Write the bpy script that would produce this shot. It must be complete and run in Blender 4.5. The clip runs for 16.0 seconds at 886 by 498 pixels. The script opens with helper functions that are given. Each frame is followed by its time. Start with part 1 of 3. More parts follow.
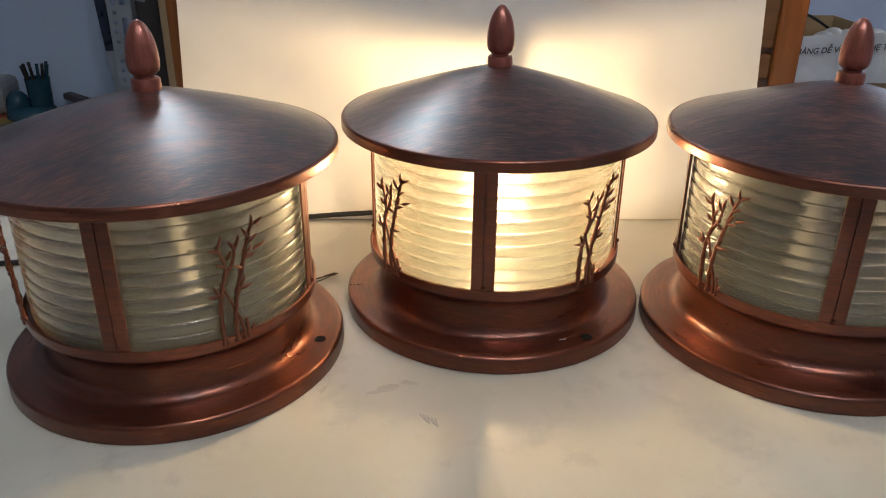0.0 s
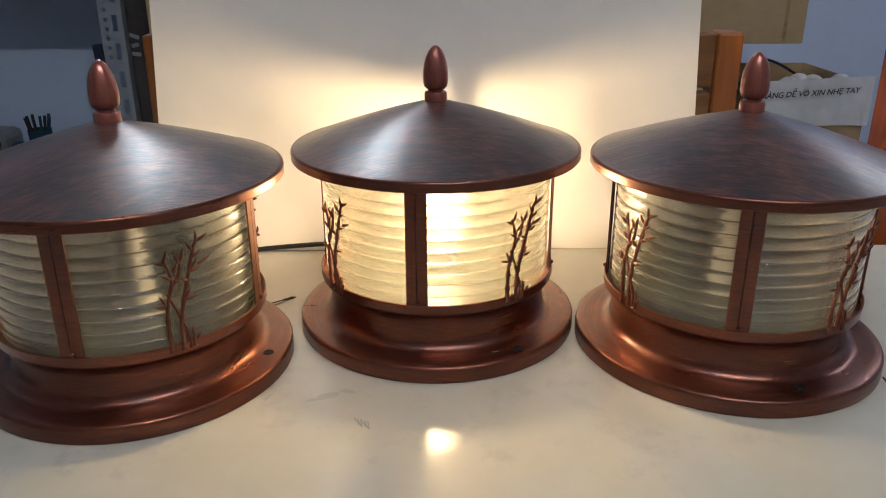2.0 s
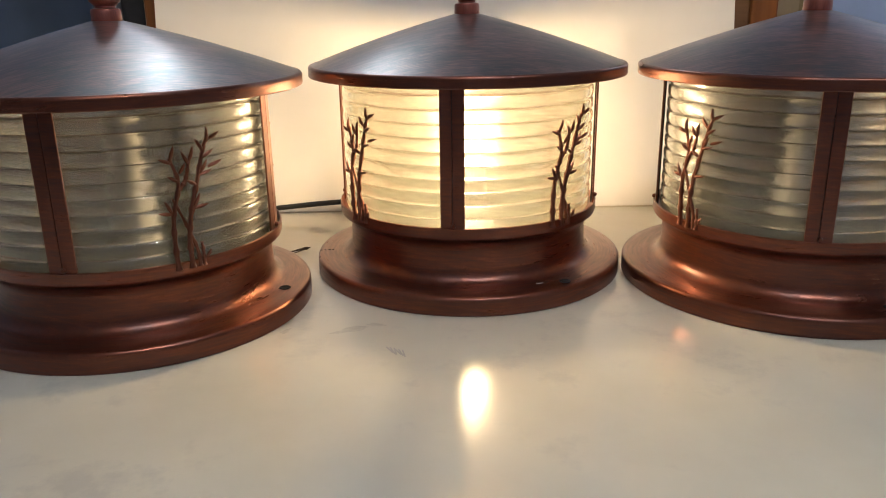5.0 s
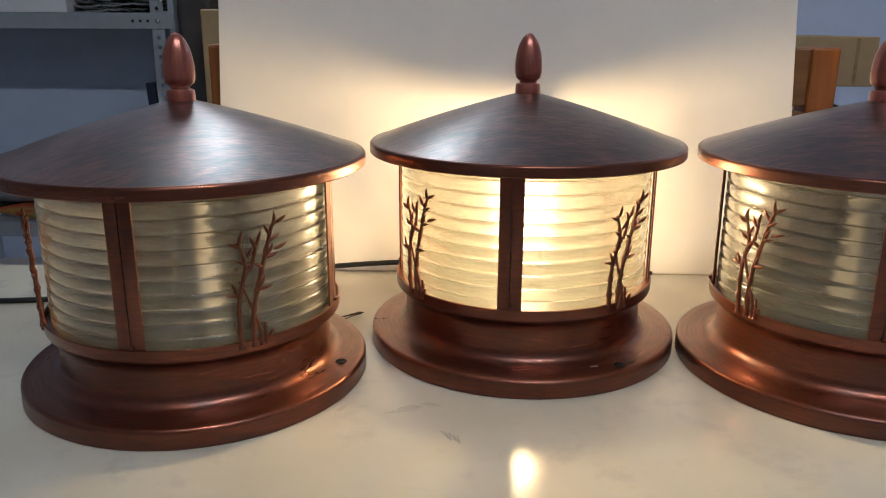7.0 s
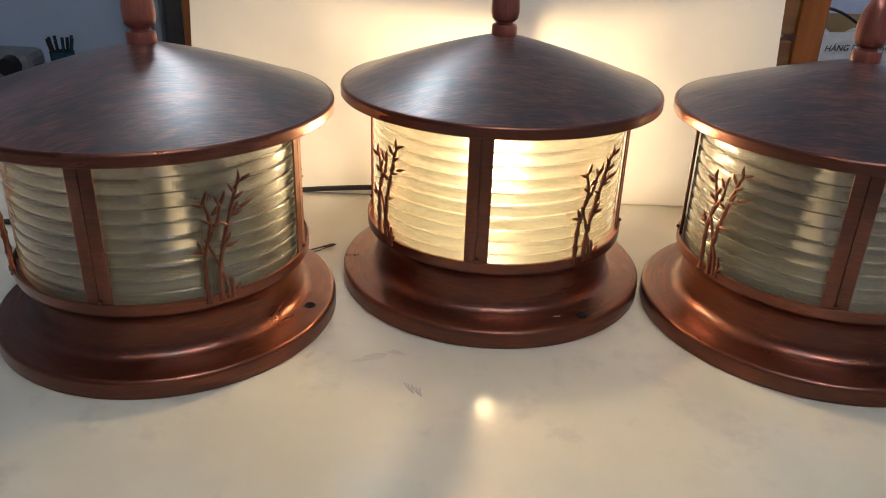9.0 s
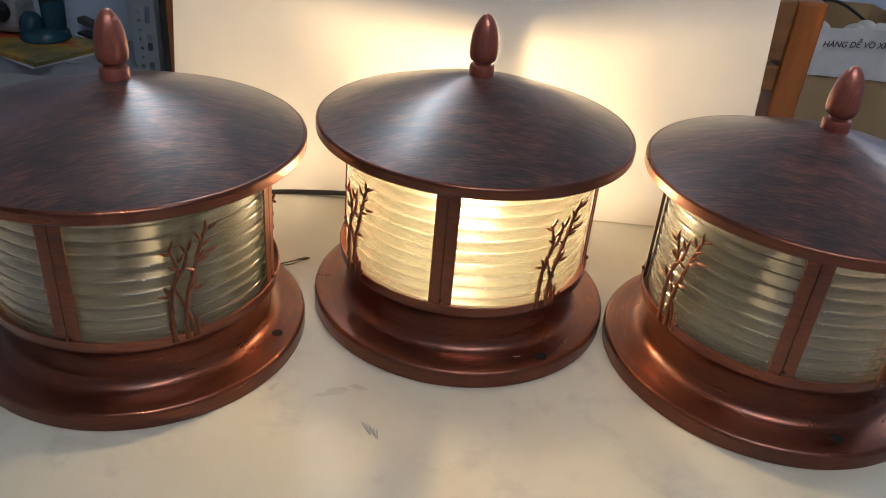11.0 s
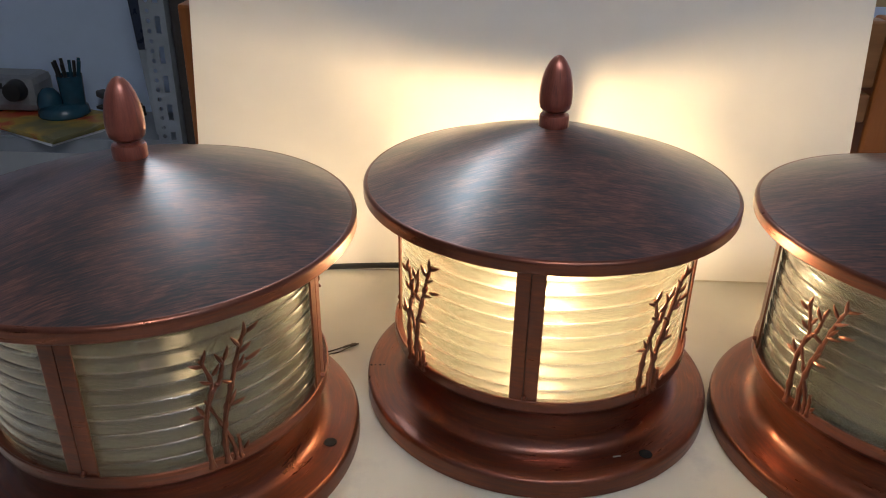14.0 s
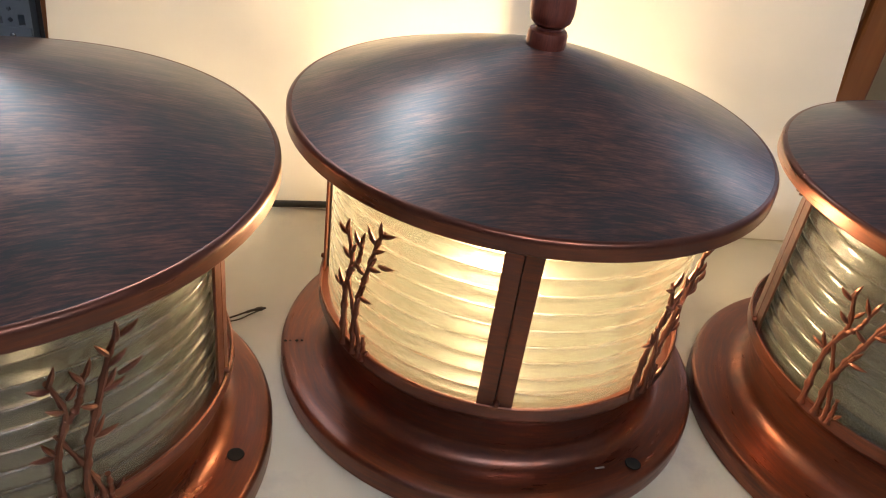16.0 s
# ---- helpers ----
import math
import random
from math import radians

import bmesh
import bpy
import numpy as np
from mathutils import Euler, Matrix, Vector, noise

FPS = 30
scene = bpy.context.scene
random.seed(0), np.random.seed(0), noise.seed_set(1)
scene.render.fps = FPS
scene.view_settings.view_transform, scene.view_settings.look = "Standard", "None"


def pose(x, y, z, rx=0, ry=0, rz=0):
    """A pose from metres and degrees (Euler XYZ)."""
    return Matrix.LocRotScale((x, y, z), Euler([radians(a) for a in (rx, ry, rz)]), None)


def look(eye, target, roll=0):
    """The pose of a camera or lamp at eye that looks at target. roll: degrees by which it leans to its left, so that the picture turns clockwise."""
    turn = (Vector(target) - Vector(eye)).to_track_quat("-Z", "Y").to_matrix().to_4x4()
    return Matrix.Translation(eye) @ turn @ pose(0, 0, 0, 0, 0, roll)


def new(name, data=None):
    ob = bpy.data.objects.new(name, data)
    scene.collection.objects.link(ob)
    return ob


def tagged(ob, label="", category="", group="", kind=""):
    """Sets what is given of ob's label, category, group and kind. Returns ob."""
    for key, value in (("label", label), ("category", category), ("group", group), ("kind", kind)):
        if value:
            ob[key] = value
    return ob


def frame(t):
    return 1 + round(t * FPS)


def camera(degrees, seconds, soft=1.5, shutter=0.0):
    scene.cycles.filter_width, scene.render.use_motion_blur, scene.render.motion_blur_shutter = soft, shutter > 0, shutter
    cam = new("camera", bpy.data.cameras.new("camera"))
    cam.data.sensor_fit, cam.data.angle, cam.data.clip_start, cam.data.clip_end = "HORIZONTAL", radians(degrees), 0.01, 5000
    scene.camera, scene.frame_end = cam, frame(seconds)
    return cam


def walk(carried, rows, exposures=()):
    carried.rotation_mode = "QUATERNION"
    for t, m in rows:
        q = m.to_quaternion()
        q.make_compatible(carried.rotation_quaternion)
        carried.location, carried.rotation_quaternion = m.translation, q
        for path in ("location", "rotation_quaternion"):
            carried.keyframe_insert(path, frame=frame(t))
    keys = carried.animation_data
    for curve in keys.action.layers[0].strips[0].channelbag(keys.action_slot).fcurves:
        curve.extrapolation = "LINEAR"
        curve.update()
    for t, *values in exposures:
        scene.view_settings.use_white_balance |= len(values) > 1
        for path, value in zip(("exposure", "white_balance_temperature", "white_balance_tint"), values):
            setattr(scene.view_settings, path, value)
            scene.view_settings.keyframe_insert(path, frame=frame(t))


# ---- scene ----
cam = camera(58.9, 16.0, soft=1.0)
PATH = [
    (0, (-0.0706, -0.7373, 0.3998), (-0.0237, 1.0727, -0.4497), 0.60),
    (0.5, (-0.0354, -0.7618, 0.3918), (0.0049, 1.0784, -0.3904), 0.58),
    (1, (0.0007, -0.7719, 0.3834), (0.0705, 1.0714, -0.3894), 0.00),
    (1.5, (0.0110, -0.7887, 0.3879), (0.0618, 1.0642, -0.3633), -0.12),
    (2, (-0.0008, -0.8044, 0.3921), (0.0171, 1.0604, -0.3306), -0.19),
    (2.5, (-0.0070, -0.8014, 0.3863), (0.0674, 1.0877, -0.2663), -0.09),
    (3, (-0.0293, -0.8114, 0.3562), (0.0668, 1.1007, -0.2221), 0.16),
    (3.5, (-0.0373, -0.8101, 0.3178), (0.0129, 1.1081, -0.2459), -0.24),
    (4, (-0.0370, -0.7853, 0.2791), (0.0124, 1.1298, -0.2954), -0.59),
    (4.2, (-0.0369, -0.7788, 0.2679), (0.0101, 1.1328, -0.3181), -0.65),
    (6.3, (-0.0582, -0.7591, 0.2540), (-0.0537, 1.1441, -0.3606), -0.95),
    (6.5, (-0.0597, -0.7586, 0.2679), (-0.0693, 1.1486, -0.3339), -0.91),
    (7, (-0.0590, -0.7574, 0.3058), (-0.1112, 1.1649, -0.2441), 0.25),
    (7.5, (-0.0578, -0.7566, 0.3328), (-0.1308, 1.1827, -0.1509), 2.01),
    (8, (-0.0565, -0.7478, 0.3677), (-0.1700, 1.1722, -0.1809), 5.28),
    (8.5, (-0.0522, -0.7408, 0.3715), (-0.0960, 1.1297, -0.3351), 1.48),
    (8.7, (-0.0482, -0.7392, 0.3675), (-0.0786, 1.1046, -0.4068), 1.50),
    (10.8, (-0.0197, -0.7050, 0.4624), (-0.0223, 1.0224, -0.5457), 5.30),
    (11, (-0.0220, -0.7033, 0.4630), (-0.0174, 1.0276, -0.5389), 5.31),
    (11.5, (-0.0263, -0.6901, 0.4594), (0.0202, 1.0513, -0.5230), 5.04),
    (12, (-0.0299, -0.6710, 0.4550), (0.0526, 1.0874, -0.4943), 2.87),
    (12.5, (-0.0438, -0.6630, 0.4412), (-0.0648, 1.1260, -0.4529), 1.65),
    (13, (-0.0604, -0.6610, 0.4415), (-0.1169, 1.1681, -0.3655), 1.53),
    (13.5, (-0.0639, -0.6453, 0.4372), (-0.1447, 1.1810, -0.3741), 1.36),
    (14, (-0.0640, -0.5971, 0.4311), (-0.1268, 1.1902, -0.4642), 1.05),
    (14.5, (-0.0734, -0.5464, 0.4139), (-0.0032, 1.2153, -0.5301), 5.15),
    (15, (-0.0851, -0.4942, 0.4008), (0.0104, 1.2444, -0.5831), 6.12),
    (15.5, (-0.1017, -0.4635, 0.3882), (0.0225, 1.2535, -0.6299), 6.96),
    (16, (-0.1113, -0.4483, 0.3848), (0.1422, 1.2195, -0.6896), 8.26),
]
walk(cam, [(t, look(eye, target, roll)) for t, eye, target, roll in PATH])

# ---- light ----
EXPOSURE = 0.0
scene.view_settings.exposure = EXPOSURE
world = bpy.data.worlds.new("world")
scene.world = world
world.use_nodes = True
world.node_tree.nodes["Background"].inputs["Color"].default_value = (0.55, 0.68, 1.0, 1)
world.node_tree.nodes["Background"].inputs["Strength"].default_value = 0.03

BULB_POWER = 298.0
TUBE_POWER = 104.0
REAR_TUBE_POWER = 80.0
# strength of the added fill tube at the far right
FILL_TUBE_POWER = 50.0


# ---- materials ----
class Nodes:
    """A small writer of node trees."""

    def __init__(self, name):
        self.mat = bpy.data.materials.new(name)
        self.mat.use_nodes = True
        self.tree = self.mat.node_tree
        self.bsdf = self.tree.nodes["Principled BSDF"]
        self.out = self.tree.nodes["Material Output"]

    def add(self, kind, **inputs):
        node = self.tree.nodes.new(kind)
        for key, value in inputs.items():
            self.put(node, key.replace("_", " "), value)
        return node

    def put(self, node, key, value):
        socket = node.inputs[int(key)] if key.isdigit() else node.inputs[key]
        if isinstance(value, bpy.types.NodeSocket):
            self.tree.links.new(value, socket)
        else:
            socket.default_value = value

    def math(self, op, a, b=0.0):
        node = self.tree.nodes.new("ShaderNodeMath")
        node.operation = op
        self.put(node, "0", a)
        self.put(node, "1", b)
        return node.outputs[0]

    def noise(self, vector, scale, detail=4.0, rough=0.55):
        node = self.add("ShaderNodeTexNoise", Vector=vector, Scale=scale, Detail=detail, Roughness=rough)
        return node.outputs["Fac"]

    def ramp(self, fac, *stops):
        node = self.add("ShaderNodeValToRGB", Fac=fac)
        ramp = node.color_ramp
        for n, (at, colour) in enumerate(stops):
            e = ramp.elements[n] if n < 2 else ramp.elements.new(at)
            e.position, e.color = at, (*colour, 1) if len(colour) == 3 else colour
        return node.outputs["Color"]

    def grey(self, fac, *stops):
        return self.ramp(fac, *[(at, (v, v, v)) for at, v in stops])

    def mix(self, fac, a, b, how="MIX"):
        node = self.tree.nodes.new("ShaderNodeMix")
        node.data_type, node.blend_type = "RGBA", how
        self.put(node, "0", fac)
        self.put(node, "6", a)
        self.put(node, "7", b)
        return node.outputs[2]

    def bump(self, height, strength=0.3, distance=0.001, normal=None):
        node = self.add("ShaderNodeBump", Height=height, Strength=strength, Distance=distance)
        if normal is not None:
            self.put(node, "Normal", normal)
        return node.outputs["Normal"]

    def coords(self, what="Object"):
        return self.add("ShaderNodeTexCoord").outputs[what]

    def set(self, **inputs):
        for key, value in inputs.items():
            self.put(self.bsdf, key.replace("_", " "), value)
        return self


def rgb(r, g, b):
    return (r, g, b, 1)


def plain(name, colour, rough=0.5, metal=0.0, vary=0.25, grain=60.0, relief=0.15):
    """A surface of one colour with blotches, grain and a little relief."""
    n = Nodes(name)
    at = n.coords()
    large, small = n.noise(at, grain * 0.12, 3), n.noise(at, grain, 5)
    both = n.math("ADD", n.math("MULTIPLY", large, 0.6), n.math("MULTIPLY", small, 0.4))
    dark, light = [tuple(c * (1 + k * vary) for c in colour) for k in (-1, 1)]
    n.set(Base_Color=n.ramp(both, (0.3, dark), (0.7, light)), Metallic=metal)
    n.set(Roughness=n.grey(small, (0.2, max(rough - 0.08, 0.03)), (0.8, min(rough + 0.08, 1))))
    n.set(Normal=n.bump(small, relief, 0.0006))
    return n.mat


def brushed_copper(name, dark, mid, light, rough, along, across, straight=False, metal=0.45, spread=0.13, relief=0.10, coat=0.75):
    """Antiqued copper paint, brushed round the axis of the thing, or straight across it."""
    n = Nodes(name)
    sep = n.add("ShaderNodeSeparateXYZ", Vector=n.coords())
    x, y, z = sep.outputs
    drift = n.math("MULTIPLY", n.noise(n.coords(), 7.0, 2), 0.016)
    if straight:
        angle, run = x, n.math("ADD", n.math("ADD", y, n.math("MULTIPLY", x, -0.10)), drift)
    else:
        angle = n.math("ARCTAN2", x, n.math("MULTIPLY", y, -1.0))
        radius = n.math("SQRT", n.math("ADD", n.math("MULTIPLY", x, x), n.math("MULTIPLY", y, y)))
        run = n.math("ADD", n.math("ADD", radius, z), drift)
    which = n.math("MULTIPLY", n.add("ShaderNodeObjectInfo").outputs["Random"], 20.0)
    vec = n.add("ShaderNodeCombineXYZ", X=n.math("MULTIPLY", angle, along), Y=n.math("MULTIPLY", run, across), Z=which).outputs[0]
    strokes = n.noise(vec, 1.0, 7, 0.70)
    blot = n.noise(n.coords(), 14.0, 4)
    smear = n.add("ShaderNodeCombineXYZ", X=n.math("MULTIPLY", angle, along * 0.45), Y=n.math("MULTIPLY", run, across * 0.13), Z=which).outputs[0]
    patch = n.noise(smear, 1.0, 3, 0.6)
    fac = n.math("ADD", n.math("MULTIPLY", strokes, 0.54), n.math("ADD", n.math("MULTIPLY", patch, 0.24), n.math("MULTIPLY", blot, 0.22)))
    n.set(Base_Color=n.ramp(fac, (0.5 - spread, dark), (0.51, mid), (0.5 + 1.3 * spread, light)), Metallic=n.grey(fac, (0.40, metal * 0.55), (0.55, metal)))
    n.set(Roughness=n.grey(fac, (0.38, rough + 0.10), (0.62, rough - 0.05)))
    n.set(Normal=n.bump(strokes, relief, 0.0003), Coat_Weight=coat, Coat_Roughness=0.275, Specular_IOR_Level=0.6)
    return n.mat


ROOF = brushed_copper("antique_copper_roof", (0.022, 0.018, 0.020), (0.104, 0.044, 0.037), (0.235, 0.098, 0.070), 0.37, 75.0, 760.0, True, 0.5, 0.070, 0.26, 0.8)
BODY = brushed_copper("antique_copper_body", (0.074, 0.024, 0.016), (0.160, 0.050, 0.029), (0.29, 0.095, 0.051), 0.31, 5.0, 420.0, metal=0.90, spread=0.13, coat=0.3)
CAST = plain("cast_copper", (0.150, 0.052, 0.032), 0.33, 0.6, 0.45, 140.0, 0.35)
FINIAL = brushed_copper("finial_copper", (0.075, 0.022, 0.018), (0.36, 0.098, 0.062), (0.48, 0.150, 0.095), 0.32, 8.0, 70.0, False, 0.6, 0.17, 0.25)


def ribbed_glass():
    """Pressed glass, cloudy enough to blur what stands behind it, with a polished outside."""
    n = Nodes("ribbed_glass")
    small = n.noise(n.coords(), 90.0, 4)
    n.set(Base_Color=rgb(0.63, 0.635, 0.615), Roughness=n.grey(small, (0.3, 0.17), (0.8, 0.21)), IOR=1.46, Transmission_Weight=1.0)
    n.set(Coat_Weight=1.0, Coat_Roughness=0.07)
    haze = n.add("ShaderNodeBsdfTranslucent", Color=rgb(0.94, 0.90, 0.67))
    film = n.add("ShaderNodeBsdfDiffuse", Color=rgb(0.60, 0.60, 0.56))
    cloud = n.add("ShaderNodeMixShader", Fac=0.45)
    n.put(cloud, "1", haze.outputs[0])
    n.put(cloud, "2", film.outputs[0])
    both = n.add("ShaderNodeMixShader", Fac=n.grey(n.noise(n.coords(), 14.0, 3), (0.3, 0.044), (0.7, 0.057)))
    n.put(both, "1", n.bsdf.outputs[0])
    n.put(both, "2", cloud.outputs[0])
    n.put(n.out, "Surface", both.outputs[0])
    return n.mat


def glowing(name, colour, strength):
    n = Nodes(name)
    n.set(Base_Color=rgb(0.9, 0.9, 0.88), Emission_Color=rgb(*colour), Emission_Strength=strength)
    return n.mat


def tabletop_stone():
    n = Nodes("polished_white_top")
    at = n.coords()
    cloud, vein, grit = n.noise(at, 5.0, 5), n.noise(at, 22.0, 6, 0.65), n.noise(at, 260.0, 3)
    base = n.ramp(cloud, (0.32, (0.595, 0.575, 0.490)), (0.68, (0.71, 0.685, 0.590)))
    spots = n.grey(n.math("MULTIPLY", vein, n.math("ADD", cloud, 0.5)), (0.555, 0.0), (0.72, 0.42))
    base = n.mix(spots, base, rgb(0.45, 0.44, 0.42))
    n.set(Base_Color=base, Roughness=n.grey(vein, (0.3, 0.11), (0.7, 0.18)), Normal=n.bump(grit, 0.03, 0.0003))
    return n.mat


def timber(name, dark, light, rough=0.4, axis="Z"):
    n = Nodes(name)
    at = n.add("ShaderNodeMapping", Vector=n.coords())
    at.inputs["Scale"].default_value = {"Z": (30, 30, 2.5), "X": (2.5, 30, 30)}[axis]
    grain = n.noise(at.outputs[0], 1.6, 6, 0.62)
    n.set(Base_Color=n.ramp(grain, (0.3, dark), (0.7, light)), Roughness=rough, Normal=n.bump(grain, 0.2, 0.0008))
    return n.mat


ENAMEL = plain("dark_enamel", (0.075, 0.085, 0.07), 0.4, 0, 0.08)
HOLE = plain("hole_dark", (0.004, 0.004, 0.004), 1.0, 0, 0.1)
ENAMEL_CHIP = plain("bare_primer", (0.40, 0.36, 0.33), 0.5)
GLASS = ribbed_glass()
BULB = glowing("lit_bulb", (1.0, 0.705, 0.375), BULB_POWER)
TUBE = glowing("lit_tube", (0.93, 0.935, 0.965), TUBE_POWER)
# for the added fill tube, which is not a known fitting
FILL_TUBE = glowing("added_fill_tube", (0.90, 0.94, 1.0), FILL_TUBE_POWER)
REAR_TUBE = glowing("lit_rear_tube", (0.80, 0.91, 1.0), REAR_TUBE_POWER)
WHITE_PLASTIC = plain("white_plastic", (0.72, 0.72, 0.70), 0.4, 0, 0.06)
TABLE = tabletop_stone()
PANEL = plain("white_panel", (0.80, 0.78, 0.74), 0.55, 0, 0.035, 30.0, 0.08)
PANEL_EDGE = plain("panel_edge", (0.55, 0.50, 0.42), 0.7, 0, 0.15)
WALL = plain("blue_wall_paint", (0.62, 0.69, 0.86), 0.8, 0, 0.05, 25.0, 0.1)
GREY_WALL = plain("grey_wall_paint", (0.27, 0.29, 0.34), 0.8, 0, 0.06, 25.0, 0.1)
CEILING = plain("white_ceiling_paint", (0.78, 0.79, 0.80), 0.8, 0, 0.04, 20.0)
FLOOR = plain("floor_tile", (0.35, 0.32, 0.29), 0.35, 0, 0.12, 12.0)
STEEL = plain("grey_painted_steel", (0.33, 0.37, 0.42), 0.45, 0.1, 0.12, 50.0)
BACKING = plain("grey_blue_sheet", (0.55, 0.67, 0.86), 0.7, 0, 0.06, 15.0)
DARK = plain("dark_wrap", (0.058, 0.050, 0.047), 0.6, 0, 0.35)
BLACK = plain("black_rubber", (0.012, 0.012, 0.013), 0.45, 0, 0.2)
CARDBOARD = plain("cardboard", (0.46, 0.33, 0.18), 0.75, 0, 0.12, 40.0)
CHAIR_WOOD = timber("orange_varnished_wood", (0.22, 0.065, 0.014), (0.40, 0.13, 0.030), 0.35)
RED_WOOD = timber("red_varnished_wood", (0.16, 0.036, 0.010), (0.30, 0.075, 0.020), 0.25)
RAIL_WOOD = timber("brown_varnished_wood", (0.17, 0.070, 0.024), (0.30, 0.135, 0.048), 0.4, "X")
WHITE_FILM = plain("white_plastic_film", (0.82, 0.84, 0.86), 0.35, 0, 0.12, 45.0, 0.5)
PAPER = plain("white_card", (0.78, 0.80, 0.84), 0.7, 0, 0.05, 20.0)
ZINC = plain("bright_zinc", (0.62, 0.63, 0.64), 0.25, 0.9, 0.1)
INK = plain("black_ink", (0.085, 0.085, 0.095), 0.6)


# ---- mesh helpers ----
def part(name, bm, material, parent=None, label="", smooth=None):
    """One mesh object out of a bmesh, under a thing or a part. smooth: the angle in degrees above which edges stay sharp."""
    bmesh.ops.recalc_face_normals(bm, faces=bm.faces)
    if smooth is not None:
        for f in bm.faces:
            f.smooth = True
        for e in bm.edges:
            if len(e.link_faces) == 2 and e.calc_face_angle(0) > radians(smooth):
                e.smooth = False
    data = bpy.data.meshes.new(name)
    bm.to_mesh(data)
    bm.free()
    for m in material if isinstance(material, (list, tuple)) else [material]:
        data.materials.append(m)
    ob = new(name, data)
    if parent is not None:
        ob.parent = parent
    if label:
        tagged(ob, label)
    return ob


def thing(name, m, label, category, group="", kind=""):
    ob = new(name)
    ob.matrix_world = m
    return tagged(ob, label, category, group, kind)


def lathe(profile, steps=96, closed=False, bm=None, angle0=0.0, ripple=None):
    """A body of revolution round z; profile of (radius, height)."""
    bm = bm or bmesh.new()
    rings = []
    for r, z in profile:
        if r < 1e-6:
            rings.append([bm.verts.new((0, 0, z))])
            continue
        ring = []
        for i in range(steps):
            a = angle0 + 2 * math.pi * i / steps
            rr = r * (ripple(a, z) if ripple else 1)
            ring.append(bm.verts.new((rr * math.cos(a), rr * math.sin(a), z)))
        rings.append(ring)
    pairs = list(zip(rings, rings[1:])) + ([(rings[-1], rings[0])] if closed else [])
    for a, b in pairs:
        for i in range(steps):
            j = (i + 1) % steps
            if len(a) == 1 and len(b) == 1:
                break
            if len(a) == 1:
                bm.faces.new((a[0], b[i], b[j]))
            elif len(b) == 1:
                bm.faces.new((a[i], a[j], b[0]))
            else:
                bm.faces.new((a[i], a[j], b[j], b[i]))
    return bm


def box(x0, x1, y0, y1, z0, z1, bm=None, bevel=0.0, m=None):
    """A box, with rounded edges where bevel is given."""
    own = bmesh.new()
    made = bmesh.ops.create_cube(own, size=1.0)
    bmesh.ops.scale(own, vec=(x1 - x0, y1 - y0, z1 - z0), verts=own.verts)
    bmesh.ops.translate(own, vec=((x0 + x1) / 2, (y0 + y1) / 2, (z0 + z1) / 2), verts=own.verts)
    if bevel:
        bmesh.ops.bevel(own, geom=own.edges[:], offset=bevel, segments=2, affect="EDGES", profile=0.5)
    if m is not None:
        bmesh.ops.transform(own, matrix=m, verts=own.verts)
    if bm is None:
        return own
    data = bpy.data.meshes.new("scratch")
    own.to_mesh(data)
    own.free()
    bm.from_mesh(data)
    bpy.data.meshes.remove(data)
    return bm


def tube(points, radii, bm=None, steps=8, caps=True):
    """A round bar along points, with a radius at each."""
    bm = bm or bmesh.new()
    pts = [Vector(p) for p in points]
    if not isinstance(radii, (list, tuple)):
        radii = [radii] * len(pts)
    rings, side = [], None
    for n, p in enumerate(pts):
        d = (pts[min(n + 1, len(pts) - 1)] - pts[max(n - 1, 0)]).normalized()
        if side is None:
            side = d.cross(Vector((0, 0, 1)) if abs(d.z) < 0.9 else Vector((1, 0, 0))).normalized()
        side = (side - d * side.dot(d)).normalized()
        other = d.cross(side)
        rings.append([bm.verts.new(p + radii[n] * (math.cos(a) * side + math.sin(a) * other)) for a in [2 * math.pi * i / steps for i in range(steps)]])
    for a, b in zip(rings, rings[1:]):
        for i in range(steps):
            j = (i + 1) % steps
            bm.faces.new((a[i], a[j], b[j], b[i]))
    if caps:
        bm.faces.new(rings[0])
        bm.faces.new(rings[-1])
    return bm


def smooth_path(points, per=8):
    """A gliding line through the points."""
    pts = [Vector(p) for p in points]
    pts = [2 * pts[0] - pts[1], *pts, 2 * pts[-1] - pts[-2]]
    out = []
    for a, b, c, d in zip(pts, pts[1:], pts[2:], pts[3:]):
        for i in range(per):
            t = i / per
            out.append(0.5 * (2 * b + (c - a) * t + (2 * a - 5 * b + 4 * c - d) * t * t + (3 * b - a - 3 * c + d) * t ** 3))
    return out + [pts[-2]]


def arc(cx, cz, r, a0, a1, n=5):
    return [(cx + r * math.cos(radians(a0 + (a1 - a0) * i / n)), cz + r * math.sin(radians(a0 + (a1 - a0) * i / n))) for i in range(n + 1)]


